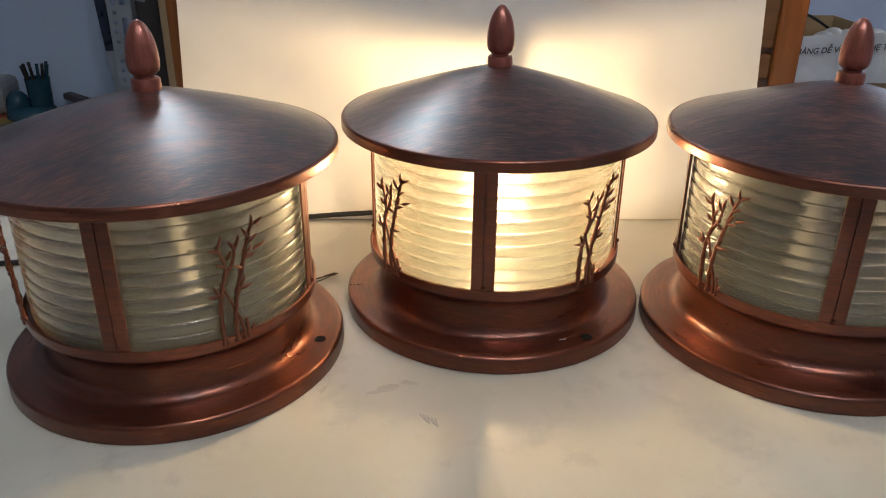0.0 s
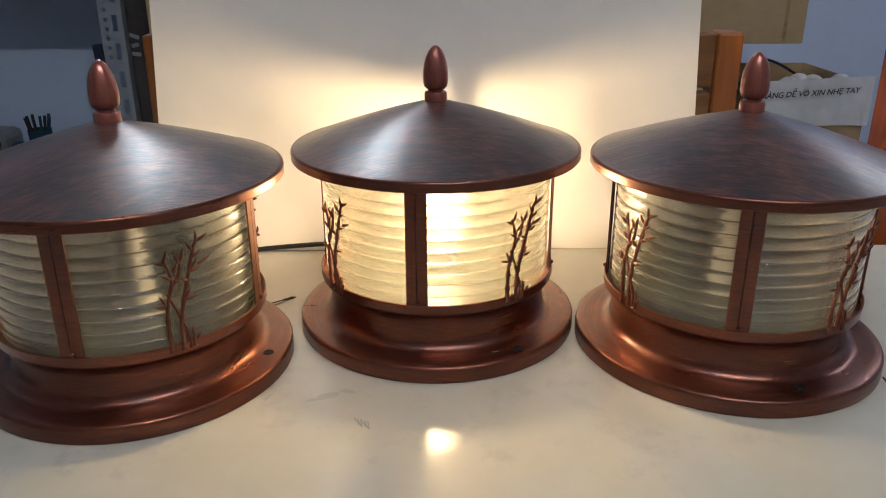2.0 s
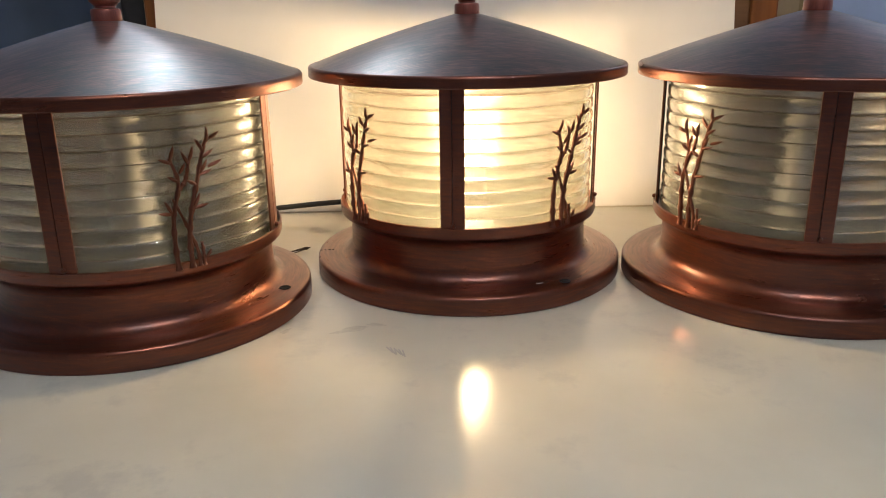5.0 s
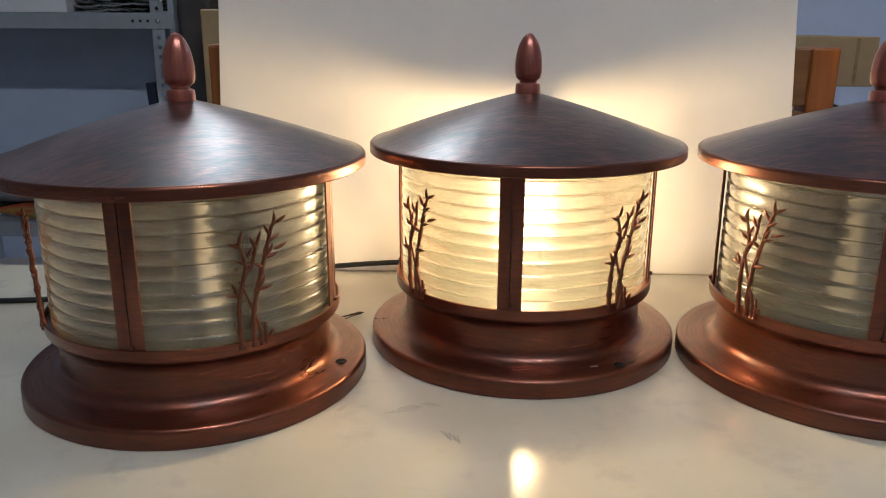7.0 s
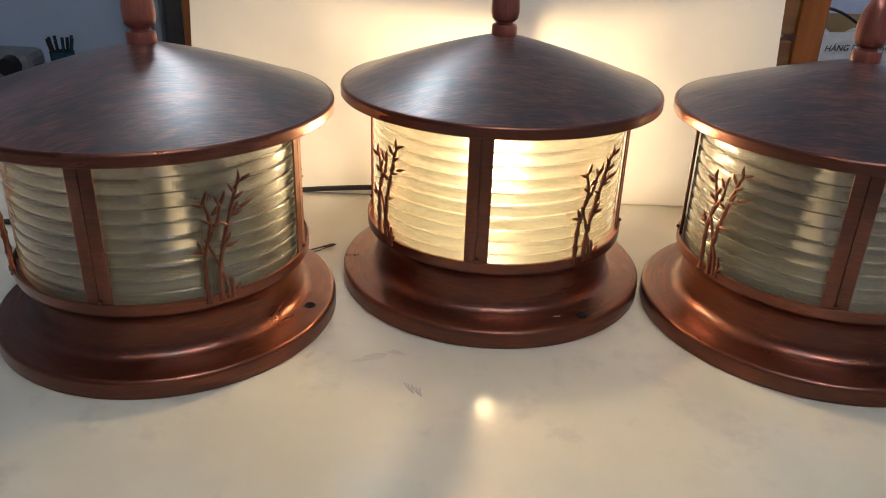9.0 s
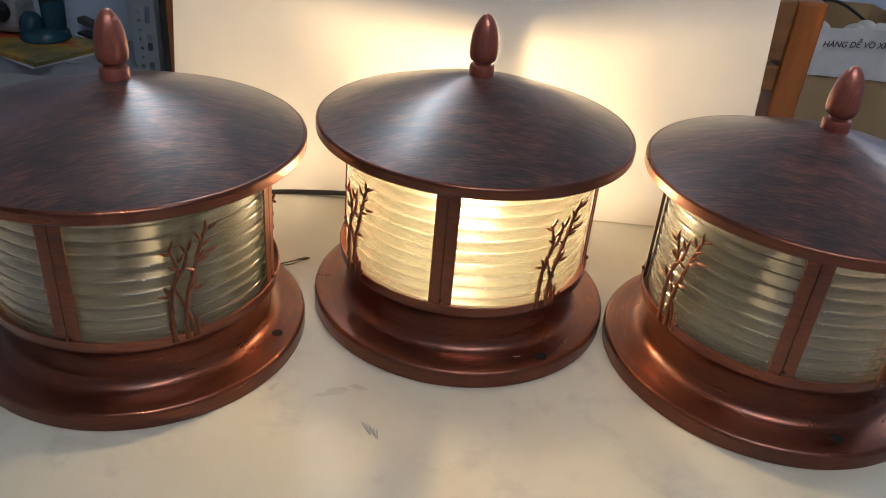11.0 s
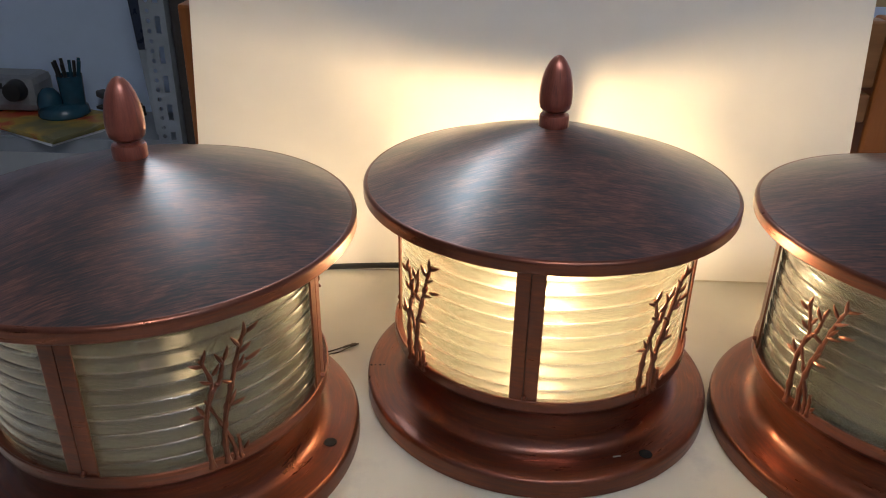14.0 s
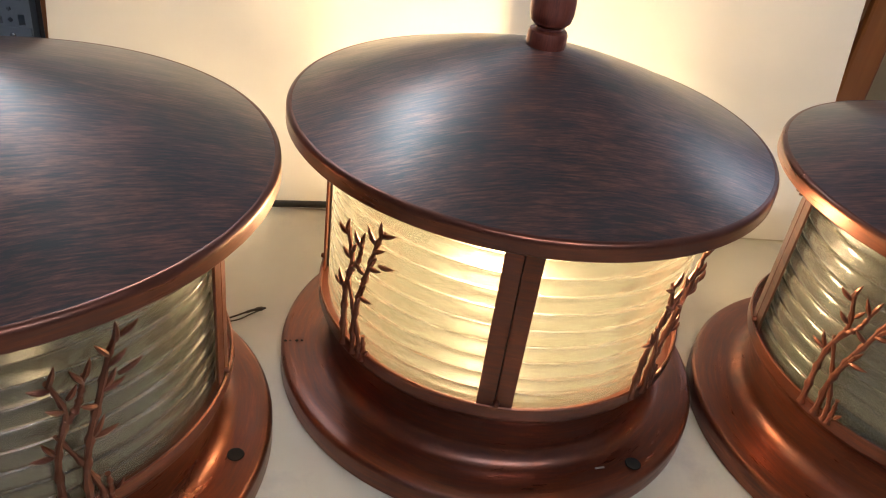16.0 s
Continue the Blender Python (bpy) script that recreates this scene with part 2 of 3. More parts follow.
# ---- the room ----
def room():
    x0, x1, y0, y1, z0, z1, w = -2.2, 3.1, -2.4, 2.7, -0.75, 2.05, 0.12
    walls = [("wall_back", x0, x1, y1, y1 + w, WALL, "pale blue painted wall behind the storage rack"),
             ("wall_front", x0, x1, y0 - w, y0, GREY_WALL, "grey painted wall behind the work table"),
             ("wall_west", x0 - w, x0, y0 - w, y1 + w, GREY_WALL, "grey painted side wall of the workshop"),
             ("wall_east", x1, x1 + w, y0 - w, y1 + w, WALL, "pale blue painted side wall of the workshop")]
    for name, a, b, c, d, mat, label in walls:
        tagged(part(name, box(a, b, c, d, z0, z1), mat), label, "wall", kind="structure")
    tagged(part("floor", box(x0 - w, x1 + w, y0 - w, y1 + w, z0 - 0.1, z0), FLOOR), "brown-grey tiled workshop floor", "floor", kind="structure")
    tagged(part("ceiling", box(x0 - w, x1 + w, y0 - w, y1 + w, z1, z1 + 0.1), CEILING), "plain white painted ceiling", "ceiling", kind="structure")


def ceiling_light(x, y, yaw, half=0.60, lit=TUBE):
    """A bare tube in its batten."""
    lamp = thing("tube_light", pose(x, y, 2.05, 0, 0, yaw), "white batten with a lit tube on the ceiling", "ceiling light", "tube lights on the ceiling")
    part("batten", box(-0.025, 0.025, -half - 0.02, half + 0.02, -0.045, 0.0, bevel=0.006), WHITE_PLASTIC, lamp)
    part("tube", tube([(0, 0.01 - half, -0.068), (0, half - 0.01, -0.068)], 0.017, steps=14), lit, lamp, "lit white fluorescent tube")
    for y2 in (-half, half):
        part("socket", box(-0.014, 0.014, y2 - 0.012, y2 + 0.012, -0.09, -0.043, bevel=0.003), WHITE_PLASTIC, lamp)


room()
ceiling_light(-0.64, 1.68, 3, 0.60, REAR_TUBE)
ceiling_light(0.35, -1.25, 90)
# unseen fill added out of view to brighten the right of the back wall
ceiling_light(2.75, 2.20, 0, 0.30, FILL_TUBE)


# ---- the table ----
def work_table():
    t = thing("work_table", pose(0, 0, -0.75), "table with a polished white stone top, lightly stained", "table")
    part("tabletop", box(-1.15, 0.95, -0.72, 0.215, 0.72, 0.75, bevel=0.003), TABLE, t, "polished white stone top with faint grey stains")
    for x, y in ((-1.08, -0.65), (0.88, -0.65), (-1.08, 0.15), (0.88, 0.15)):
        part("leg", box(x - 0.025, x + 0.025, y - 0.025, y + 0.025, 0.0, 0.72, bevel=0.003), STEEL, t)


work_table()


# ---- the pillar lamps ----
D = radians


def bamboo(foot, radius, z0):
    """Cast bamboo wrapped round the glass: three stems with knots, and leaves in pairs. In metres along the wall and up."""
    bm = bmesh.new()
    stems = [((-10, -4), (-9, 18), (-6, 39), (1, 60), (-2, 80)),
             ((0, -4), (2, 20), (7, 40), (15, 62), (23, 84), (28, 92)),
             ((6, -4), (6, 8), (1, 30), (-5, 50)),
             ((9, -4), (10, 6), (10, 14)),
             ((1, 56), (6, 62), (9, 70), (11, 78))]
    leaves = [(-7, 39, -17, 41), (-7, 39, -11, 50), (8, 41, 20, 43), (8, 41, 15, 53), (13, 58, 6, 63), (16, 65, 27, 68), (17, 66, 24, 76), (24, 70, 36, 74),
              (-2, 76, -10, 80), (-2, 78, 2, 89), (22, 82, 17, 92), (27, 90, 37, 95), (26, 88, 27, 100), (20, 77, 30, 83), (10, 74, 6, 84), (11, 76, 15, 87),
              (1, 62, -6, 67), (12, 2, 16, 8), (3, 68, 8, 76)]

    def at(s, z, out=0.0):
        a = foot + (s - 0.08 * z) * 0.00104 / radius
        out += 0.00003 * z
        return ((radius + out) * math.cos(a), (radius + out) * math.sin(a), z0 + z * 0.00102)

    for stem in stems:
        line = [(p.x, p.y) for p in smooth_path([(s, z, 0) for s, z in stem], 6)]
        n = len(line)
        fat = 0.0021 if len(stem) > 4 else 0.0017
        tube([at(s, z, 0.001) for s, z in line], [fat * (1.0 - 0.45 * i / n) * (1.5 if i % 4 == 0 else 1.0) for i in range(n)], bm, 7)
    for s0, z0_, s1, z1 in leaves:
        steps = (0.0, 0.22, 0.46, 0.72, 0.94)
        fat = (0.0009, 0.0014, 0.0015, 0.0010, 0.0002)
        tube([at(s0 + (s1 - s0) * k, z0_ + (z1 - z0_) * k, 0.0014 + 0.0014 * math.sin(2.5 * k)) for k in steps], fat, bm, 6)
    return bm


def pillar_lamp(x, y, roof_r, base_r, mullion, foot, third, holes, brushed, lit, label):
    lamp = thing("pillar_lamp", pose(x, y, 0), label, "lamp", "pillar lamps on the table")

    # base: flange, cove, neck and tray
    prof = [(0.02, 0.0), (base_r - 0.001, 0.0), (base_r, 0.001), *arc(base_r - 0.004, 0.0132, 0.004, 0, 80, 4)]
    prof += [(base_r - 0.012, 0.0176), (0.1285, 0.0182), *arc(0.1285, 0.0302, 0.012, -92, -178, 6)[1:]]
    prof += [(0.1163, 0.040), (0.1162, 0.0475), (0.1172, 0.0525), (0.1200, 0.0562), (0.1236, 0.0585), (0.1254, 0.0600), (0.1261, 0.0620)]
    prof += [(0.1262, 0.0700), (0.1252, 0.0706), (0.1246, 0.0700), (0.1240, 0.0640), (0.10, 0.0630), (0.02, 0.0630)]
    base = part("base", lathe(prof, 128), BODY, lamp, "brushed antique copper base with a round flange", 32)
    if lit:
        chip = box(-0.0032, 0.0032, -0.0007, 0.0007, 0.0180, 0.0186, bevel=0.0003, m=pose(0.0567, -0.1205, 0, 0, 0, 12))
        for x2, y2, w2 in ((-0.1474, -0.0118, 0.0009), (-0.1440, -0.0114, 0.0006), (-0.1395, -0.0112, 0.0010), (-0.1360, -0.0106, 0.0007)):
            part("paint_speck", box(-w2, w2, -w2, w2, 0.0180, 0.0186, bevel=0.0003, m=pose(x2, y2, 0, 0, 0, 30)), HOLE, base, "tiny dark speck in the flange paint")
        part("paint_chip", chip, ENAMEL_CHIP, base, "pale chip in the flange paint")
    # the flange is uncut: a black disc paints the shade inside each hole
    for a, r in holes:
        c = (r * math.cos(a), r * math.sin(a))
        m = pose(c[0], c[1], 0)
        ring = bmesh.new()
        lathe([(0.0, 0.0182), (0.0044, 0.0184), (0.0047, 0.0186), (0.0052, 0.0182)], 24, bm=ring)
        bmesh.ops.transform(ring, matrix=m, verts=ring.verts)
        part("screw_hole", ring, HOLE, base, "screw hole in the flange, its shaded depth a black disc", 40)

    # ribbed glass
    outer, ribs = [], 11
    z0, z1 = 0.0645, 0.1925
    pitch = (z1 - z0) / ribs
    for k in range(ribs):
        for u, d in ((0.0, -0.0009), (0.04, -0.0003), (0.12, 0.0003), (0.3, 0.0007), (0.5, 0.0008), (0.7, 0.0007), (0.88, 0.0003), (0.96, -0.0003)):
            outer.append((0.1192 + d, z0 + (k + u) * pitch))
    prof = [(0.1155, z1), (0.1155, z0)] + outer + [(0.1192, z1)]
    glass = part("glass_shade", lathe(prof, 160, closed=True), GLASS, lamp, "clear glass cylinder with horizontal ribs", 60)
    glass.visible_shadow = False

    # upright straps in pairs, and cast bamboo between them
    for k in range(4):
        a = mullion + k * math.pi / 2
        for side in (-1, 1):
            m = pose(0, 0, 0, 0, 0, math.degrees(a)) @ pose(0.1226, side * 0.0053, 0, 0, 0, side * 2.5)
            part("strap", box(0, 0.0016, -0.0051, 0.0051, 0.0655, 0.1915, bevel=0.0004, m=m), BODY, lamp)
        part("spine", box(0.1212, 0.1224, -0.004, 0.004, 0.0655, 0.1915, m=pose(0, 0, 0, 0, 0, math.degrees(a))), BLACK, lamp, "dark seam strip behind the straps")
        m = pose(0, 0, 0, 0, 0, math.degrees(a)) @ pose(0.1255, 0.001, 0.0725, 0, 90, 0)
        pin = lathe([(0, 0.0022), (0.0016, 0.0016), (0.0020, 0.0), (0.0020, -0.002)], 12)
        bmesh.ops.transform(pin, matrix=m, verts=pin.verts)
        part("rivet", pin, CAST, lamp, "", 40)
        part("bamboo_ornament", bamboo(a + (foot if k != 3 else third), 0.1248, 0.0690), CAST, lamp, "cast copper bamboo stems with leaves", 50)

    # roof
    rise = 0.2440
    prof = [(0.0, 0.2400), (0.020, 0.2355), (roof_r - 0.012, 0.1965), (roof_r - 0.0035, 0.1962), (roof_r - 0.0035, 0.1994)]
    prof += [(roof_r - 0.003 + (0.0135 - roof_r) * k, 0.2000 + (rise - 0.2000) * (1.19 * k - 0.19 * k * k)) for k in (0.0, 0.05, 0.12, 0.2, 0.3, 0.4, 0.5, 0.6, 0.7, 0.8, 0.92, 1.0)]
    roof = part("roof", lathe(prof, 144), ROOF, lamp, "low conical copper roof with brushed dark patina", 28)
    roof.matrix_local = pose(0, 0, 0, 0, 0, brushed)
    edge = [(roof_r - 0.0030, 0.1950), (roof_r - 0.0026, 0.1906), (roof_r - 0.0020, 0.1900), (roof_r - 0.0006, 0.1898), (roof_r, 0.1906)]
    edge += [(roof_r, 0.1968), *arc(roof_r - 0.0030, 0.1972, 0.0030, 5, 84, 5), (roof_r - 0.0040, 0.2001), (roof_r - 0.0040, 0.1970)]
    part("roof_rim", lathe(edge, 144), BODY, roof, "paler copper edge band", 28)
    collar = [(0.0, 0.2425), (0.0115, 0.2425), (0.0119, 0.2440), (0.0117, 0.2512), (0.0110, 0.2528), (0.0080, 0.2536), (0.0078, 0.2550), (0.0098, 0.2562), (0.0, 0.2565)]
    part("finial_collar", lathe(collar, 40), FINIAL, roof, "", 35)
    bud = [(0.0, 0.2560), (0.0092, 0.2562), (0.0118, 0.2585), (0.0129, 0.2630), (0.0131, 0.2680), (0.0127, 0.2745), (0.0116, 0.2812), (0.0097, 0.2878), (0.0069, 0.2935), (0.0038, 0.2972), (0.0015, 0.2986), (0.0, 0.2989)]
    part("finial", lathe(bud, 48, ripple=lambda a, z: 1 + 0.024 * abs(math.sin(4 * a)) - 0.012), FINIAL, roof, "reddish copper bud-shaped finial", 50)

    # lamp holder and bulb
    part("inner_plate", lathe([(0.0, 0.0660), (0.1130, 0.0660), (0.1135, 0.0640), (0.0, 0.0638)], 64), ENAMEL, lamp, "dark enamelled plate inside the glass", 40)
    part("socket", lathe([(0, 0.063), (0.022, 0.063), (0.022, 0.070), (0.018, 0.074), (0.018, 0.104), (0.0155, 0.106), (0.0, 0.106)], 32), WHITE_PLASTIC, lamp, "white lamp holder", 40)
    globe = [(0.0, 0.102), (0.0105, 0.104), (0.0110, 0.126)] + arc(0.0, 0.144, 0.0155, -46, 90, 12)
    part("bulb", lathe(globe[:-1] + [(0.0, 0.1595)], 32), BULB if lit else WHITE_PLASTIC, lamp, "lit warm white bulb" if lit else "unlit white bulb", 60)
    return lamp


pillar_lamp(0.0, 0.0, 0.1500, 0.1510, D(-99), D(46.8), D(45.2), [(D(-55.6), 0.141)], -4, True, "lit copper pillar lamp with ribbed glass and bamboo ornaments")
pillar_lamp(-0.2973, -0.0965, 0.1530, 0.1492, D(-94.2), D(42), D(34.5), [(D(-9.3), 0.1325)], 24, False, "unlit copper pillar lamp with ribbed glass beside the lit one")
pillar_lamp(0.3011, -0.0618, 0.1485, 0.1530, D(-105.9), D(44), D(39.7), [(D(-78.9), 0.1335)], -30, False, "unlit copper pillar lamp touching the lit one at its flange")


# ---- the white panel behind the lamps ----
BOARD = 0.460


def leaning_board():
    b = thing("leaning_board", pose(0, 0.2015, 0.0, -9.8), "plain white board leaning on a chair back behind the lamps", "board")
    part("core", box(-0.368, 0.346, 0.0016, 0.012, 0.0, BOARD, bevel=0.0012), PANEL_EDGE, b, "pale brown fibre core")
    part("face_sheet", box(-0.3682, 0.3462, 0.0, 0.0015, 0.0022, BOARD + 0.0002, bevel=0.0006), PANEL, b, "smooth white face")


leaning_board()


# ---- chairs behind the table ----
def chair_back(x, y, width, label, wood, post=0.036, top=0.28):
    c = thing("wooden_chair", pose(x, y, -0.75), label, "chair", "wooden chairs behind the table")
    for sx in (0, width - post):
        part("post", box(sx, sx + post, 0, 0.045, 0, 0.75 + top, bevel=0.004), wood, c)
    for z0, z1 in ((0.955, 1.029), (0.915, 0.948), (0.66, 0.72)):
        part("rail", box(post, width - post, 0.004, 0.030, z0, z1, bevel=0.003), RAIL_WOOD, c)
    part("seat", box(0, width, 0.0, 0.42, 0.43, 0.46, bevel=0.006), wood, c)
    for sx in (0, width - post):
        part("leg", box(sx, sx + post, 0.38, 0.42, 0, 0.43, bevel=0.003), wood, c)


chair_back(-0.396, 0.288, 0.817, "wide orange varnished wooden chair holding up the board", CHAIR_WOOD)
chair_back(0.618, 0.250, 0.45, "reddish varnished wooden chair beside the cartons", RED_WOOD)


# ---- storage rack ----
def angle_post(x, y, z0, z1, flip):
    """A slotted steel angle: two flanges with round holes and long slots."""
    bm = bmesh.new()
    w, t, high = 0.055, 0.002, 0.022
    for a, b in ((0, 0.008), (0.022, 0.030), (0.042, w)):
        box(a, b, 0, t, z0, z1, bm)
    for n in range(int((z1 - z0) / high)):
        cx, cz, hx, hz = 0.015, z0 + (n + 0.5) * high, 0.007, high / 2
        turn = [(1, 0), (1, 1), (0, 1), (-1, 1), (-1, 0), (-1, -1), (0, -1), (1, -1)]
        rims = [[bm.verts.new((cx + u * hx, y2, cz + v * hz)) for u, v in turn] for y2 in (0, t)]
        hole = [[bm.verts.new((cx + 0.0048 * u / math.hypot(u, v), y2, cz + 0.0048 * v / math.hypot(u, v))) for u, v in turn] for y2 in (0, t)]
        for i in range(8):
            j = (i + 1) % 8
            bm.faces.new((rims[0][i], rims[0][j], hole[0][j], hole[0][i]))
            bm.faces.new((rims[1][j], rims[1][i], hole[1][i], hole[1][j]))
            bm.faces.new((hole[0][i], hole[0][j], hole[1][j], hole[1][i]))
    z = z0
    while z < z1 - 0.07:
        box(0.030, 0.042, 0, t, z, z + 0.028, bm)
        z += 0.066
    box(w - t, w, t, 0.04, z0, z1, bm)
    bmesh.ops.scale(bm, vec=(flip, 1, 1), verts=bm.verts)
    bmesh.ops.translate(bm, vec=(x, y, 0), verts=bm.verts)
    return bm


def storage_rack():
    r = thing("storage_rack", pose(0, 0, -0.75), "grey slotted-angle steel rack with two loaded shelves", "shelf")
    part("post", angle_post(-0.797, 1.137, 0, 1.95, 1), STEEL, r)
    part("post", angle_post(-1.90, 1.137, 0, 1.95, -1), STEEL, r)
    part("post", angle_post(-0.797, 1.40, 0, 1.95, 1), STEEL, r)
    part("post", angle_post(-1.90, 1.40, 0, 1.95, -1), STEEL, r)
    for z in (0.538, 1.046, 1.60):
        part("shelf", box(-1.955, -0.744, 1.142, 1.44, z + 0.028, z + 0.034), STEEL, r)
        part("beam", box(-1.955, -0.744, 1.133, 1.136, z - 0.003, z + 0.0315, bevel=0.0008), STEEL, r)
    # beam holes as black dots, their inner shade given by colour alone
    for k in range(3):
        m = pose(-0.803 - k * 0.018, 1.1325, 1.061, 90)
        dot = lathe([(0.0, 0.0008), (0.0035, 0.0008), (0.0035, 0.0)], 12)
        bmesh.ops.transform(dot, matrix=m, verts=dot.verts)
        part("beam_hole", dot, BLACK, r)
    for x, z in ((-0.780, 1.061), (-0.770, 1.105), (-0.780, 0.553)):
        bolt = lathe([(0.0, 0.0040), (0.0040, 0.0036), (0.0058, 0.0018), (0.0060, 0.0)], 14)
        bmesh.ops.transform(bolt, matrix=pose(x, 1.1335, z, 90), verts=bolt.verts)
        part("bolt", bolt, ZINC, r, "bright zinc bolt head", 40)
    return r


storage_rack()

SHELF, UPPER = -0.75 + 0.538 + 0.034, -0.75 + 1.046 + 0.034


def pale_backing():
    tagged(part("backing_sheet", box(-1.94, -0.80, 1.358, 1.370, SHELF, UPPER - 0.012, bevel=0.001), BACKING), "pale blue-grey sheet standing at the back of the lower shelf", "board")


def pen_holder():
    p = thing("pen_holder", pose(-1.075, 1.255, SHELF + 0.0205), "blue translucent pen cup with pens on a magazine", "pen cup")
    blue = plain("blue_plastic", (0.016, 0.064, 0.100), 0.10, 0, 0.25)
    part("tray", lathe([(0, 0), (0.058, 0), (0.061, 0.004), (0.058, 0.020), (0.046, 0.030), (0, 0.030)], 32), blue, p, "", 40)
    cup = lathe([(0, 0.024), (0.026, 0.024), (0.027, 0.030), (0.030, 0.098), (0.028, 0.098), (0.025, 0.034), (0, 0.034)], 28)
    bmesh.ops.translate(cup, vec=(0.026, 0.006, 0), verts=cup.verts)
    part("cup", cup, blue, p, "", 40)
    dome = lathe([(0.030, 0.024), (0.030, 0.036), (0.024, 0.054), (0.013, 0.066), (0, 0.070)], 24)
    bmesh.ops.translate(dome, vec=(-0.026, -0.010, 0), verts=dome.verts)
    part("clip_dome", dome, blue, p, "", 50)
    for k in range(8):
        a = k * 2.4
        top = (0.026 + 0.032 * math.cos(a), 0.006 + 0.030 * math.sin(a), 0.132 + 0.020 * math.sin(k * 3.1))
        part("pen", tube([(0.026 + 0.012 * math.cos(a), 0.006 + 0.012 * math.sin(a), 0.036), top], 0.0040, steps=8), BLACK if k % 3 else blue, p)


def magazine():
    m = thing("magazine", pose(-1.099, 1.238, SHELF, 0, 0, -30), "yellow and red magazines stacked on the lower shelf", "magazine")
    cover = Nodes("printed_cover")
    f = cover.noise(cover.coords(), 9.0, 3)
    cover.set(Base_Color=cover.ramp(f, (0.40, (0.50, 0.06, 0.03)), (0.5, (0.52, 0.34, 0.06)), (0.64, (0.22, 0.20, 0.09))), Roughness=0.4)
    for k in range(3):
        part("cover", box(-0.150, 0.150, -0.105, 0.100, 0.0068 * k, 0.0068 * k + 0.0066, bevel=0.001, m=pose(0.004 * k, -0.005 * k, 0, 0, 0, 2 * k)), cover.mat if k else PAPER, m)


def stapler():
    t = thing("stapler", pose(-0.945, 1.285, SHELF + 0.0205, 0, 0, -28), "dark metal stapler lying on the magazines", "stapler")
    part("base", box(-0.075, 0.075, -0.016, 0.016, 0.0, 0.008, bevel=0.002), BLACK, t)
    part("arm", box(-0.075, 0.070, -0.013, 0.013, 0.0, 0.018, bevel=0.005, m=pose(0, 0, 0.022, 0, 6, 0)), INK, t)
    part("hinge", box(0.050, 0.076, -0.014, 0.014, 0.006, 0.026, bevel=0.003), BLACK, t)


def sealer():
    s = thing("bag_sealer", pose(-1.235, 1.25, SHELF), "grey bench machine with a black knob, resting on magazines", "machine")
    part("body", box(-0.088, 0.10, 0.0, 0.10, 0.022, 0.112, bevel=0.020), plain("grey_enamel", (0.22, 0.23, 0.25), 0.35), s)
    part("vent", box(-0.03, 0.02, -0.002, 0.001, 0.082, 0.096), BLACK, s)
    knob = lathe([(0, 0.03), (0.022, 0.026), (0.027, 0.0), (0.027, -0.004)], 28)
    bmesh.ops.transform(knob, matrix=pose(0.055, -0.002, 0.080, 90), verts=knob.verts)
    part("knob", knob, BLACK, s, "round black knob", 40)
    part("foot", box(-0.075, -0.030, 0.02, 0.09, 0, 0.0235), BLACK, s)


def capped_jar():
    j = thing("jar", pose(-1.372, 1.205, SHELF), "cloudy grey jar with a dark square cap", "jar")
    part("body", lathe([(0, 0), (0.034, 0), (0.036, 0.004), (0.036, 0.165), (0.028, 0.188), (0.018, 0.194), (0.018, 0.204), (0, 0.204)], 28), plain("cloudy_plastic", (0.09, 0.10, 0.10), 0.2, 0, 0.3), j, "", 40)
    part("cap", lathe([(0.018, 0.200), (0.021, 0.201), (0.020, 0.252), (0.017, 0.256), (0, 0.256)], 24), BLACK, j, "dark plastic cap", 40)


def cutter():
    k = thing("marker_pen", pose(-0.808, 1.185, SHELF, -4, -5.5, 0), "dark blue tool standing against the rack post", "tool")
    navy = plain("navy_plastic", (0.02, 0.03, 0.06), 0.3)
    part("grip", box(-0.012, 0.012, -0.006, 0.006, 0.20, 0.345, bevel=0.003), navy, k)
    part("blade", box(-0.012, 0.010, -0.003, 0.003, 0.0, 0.20, bevel=0.001), STEEL, k, "grey steel blade")


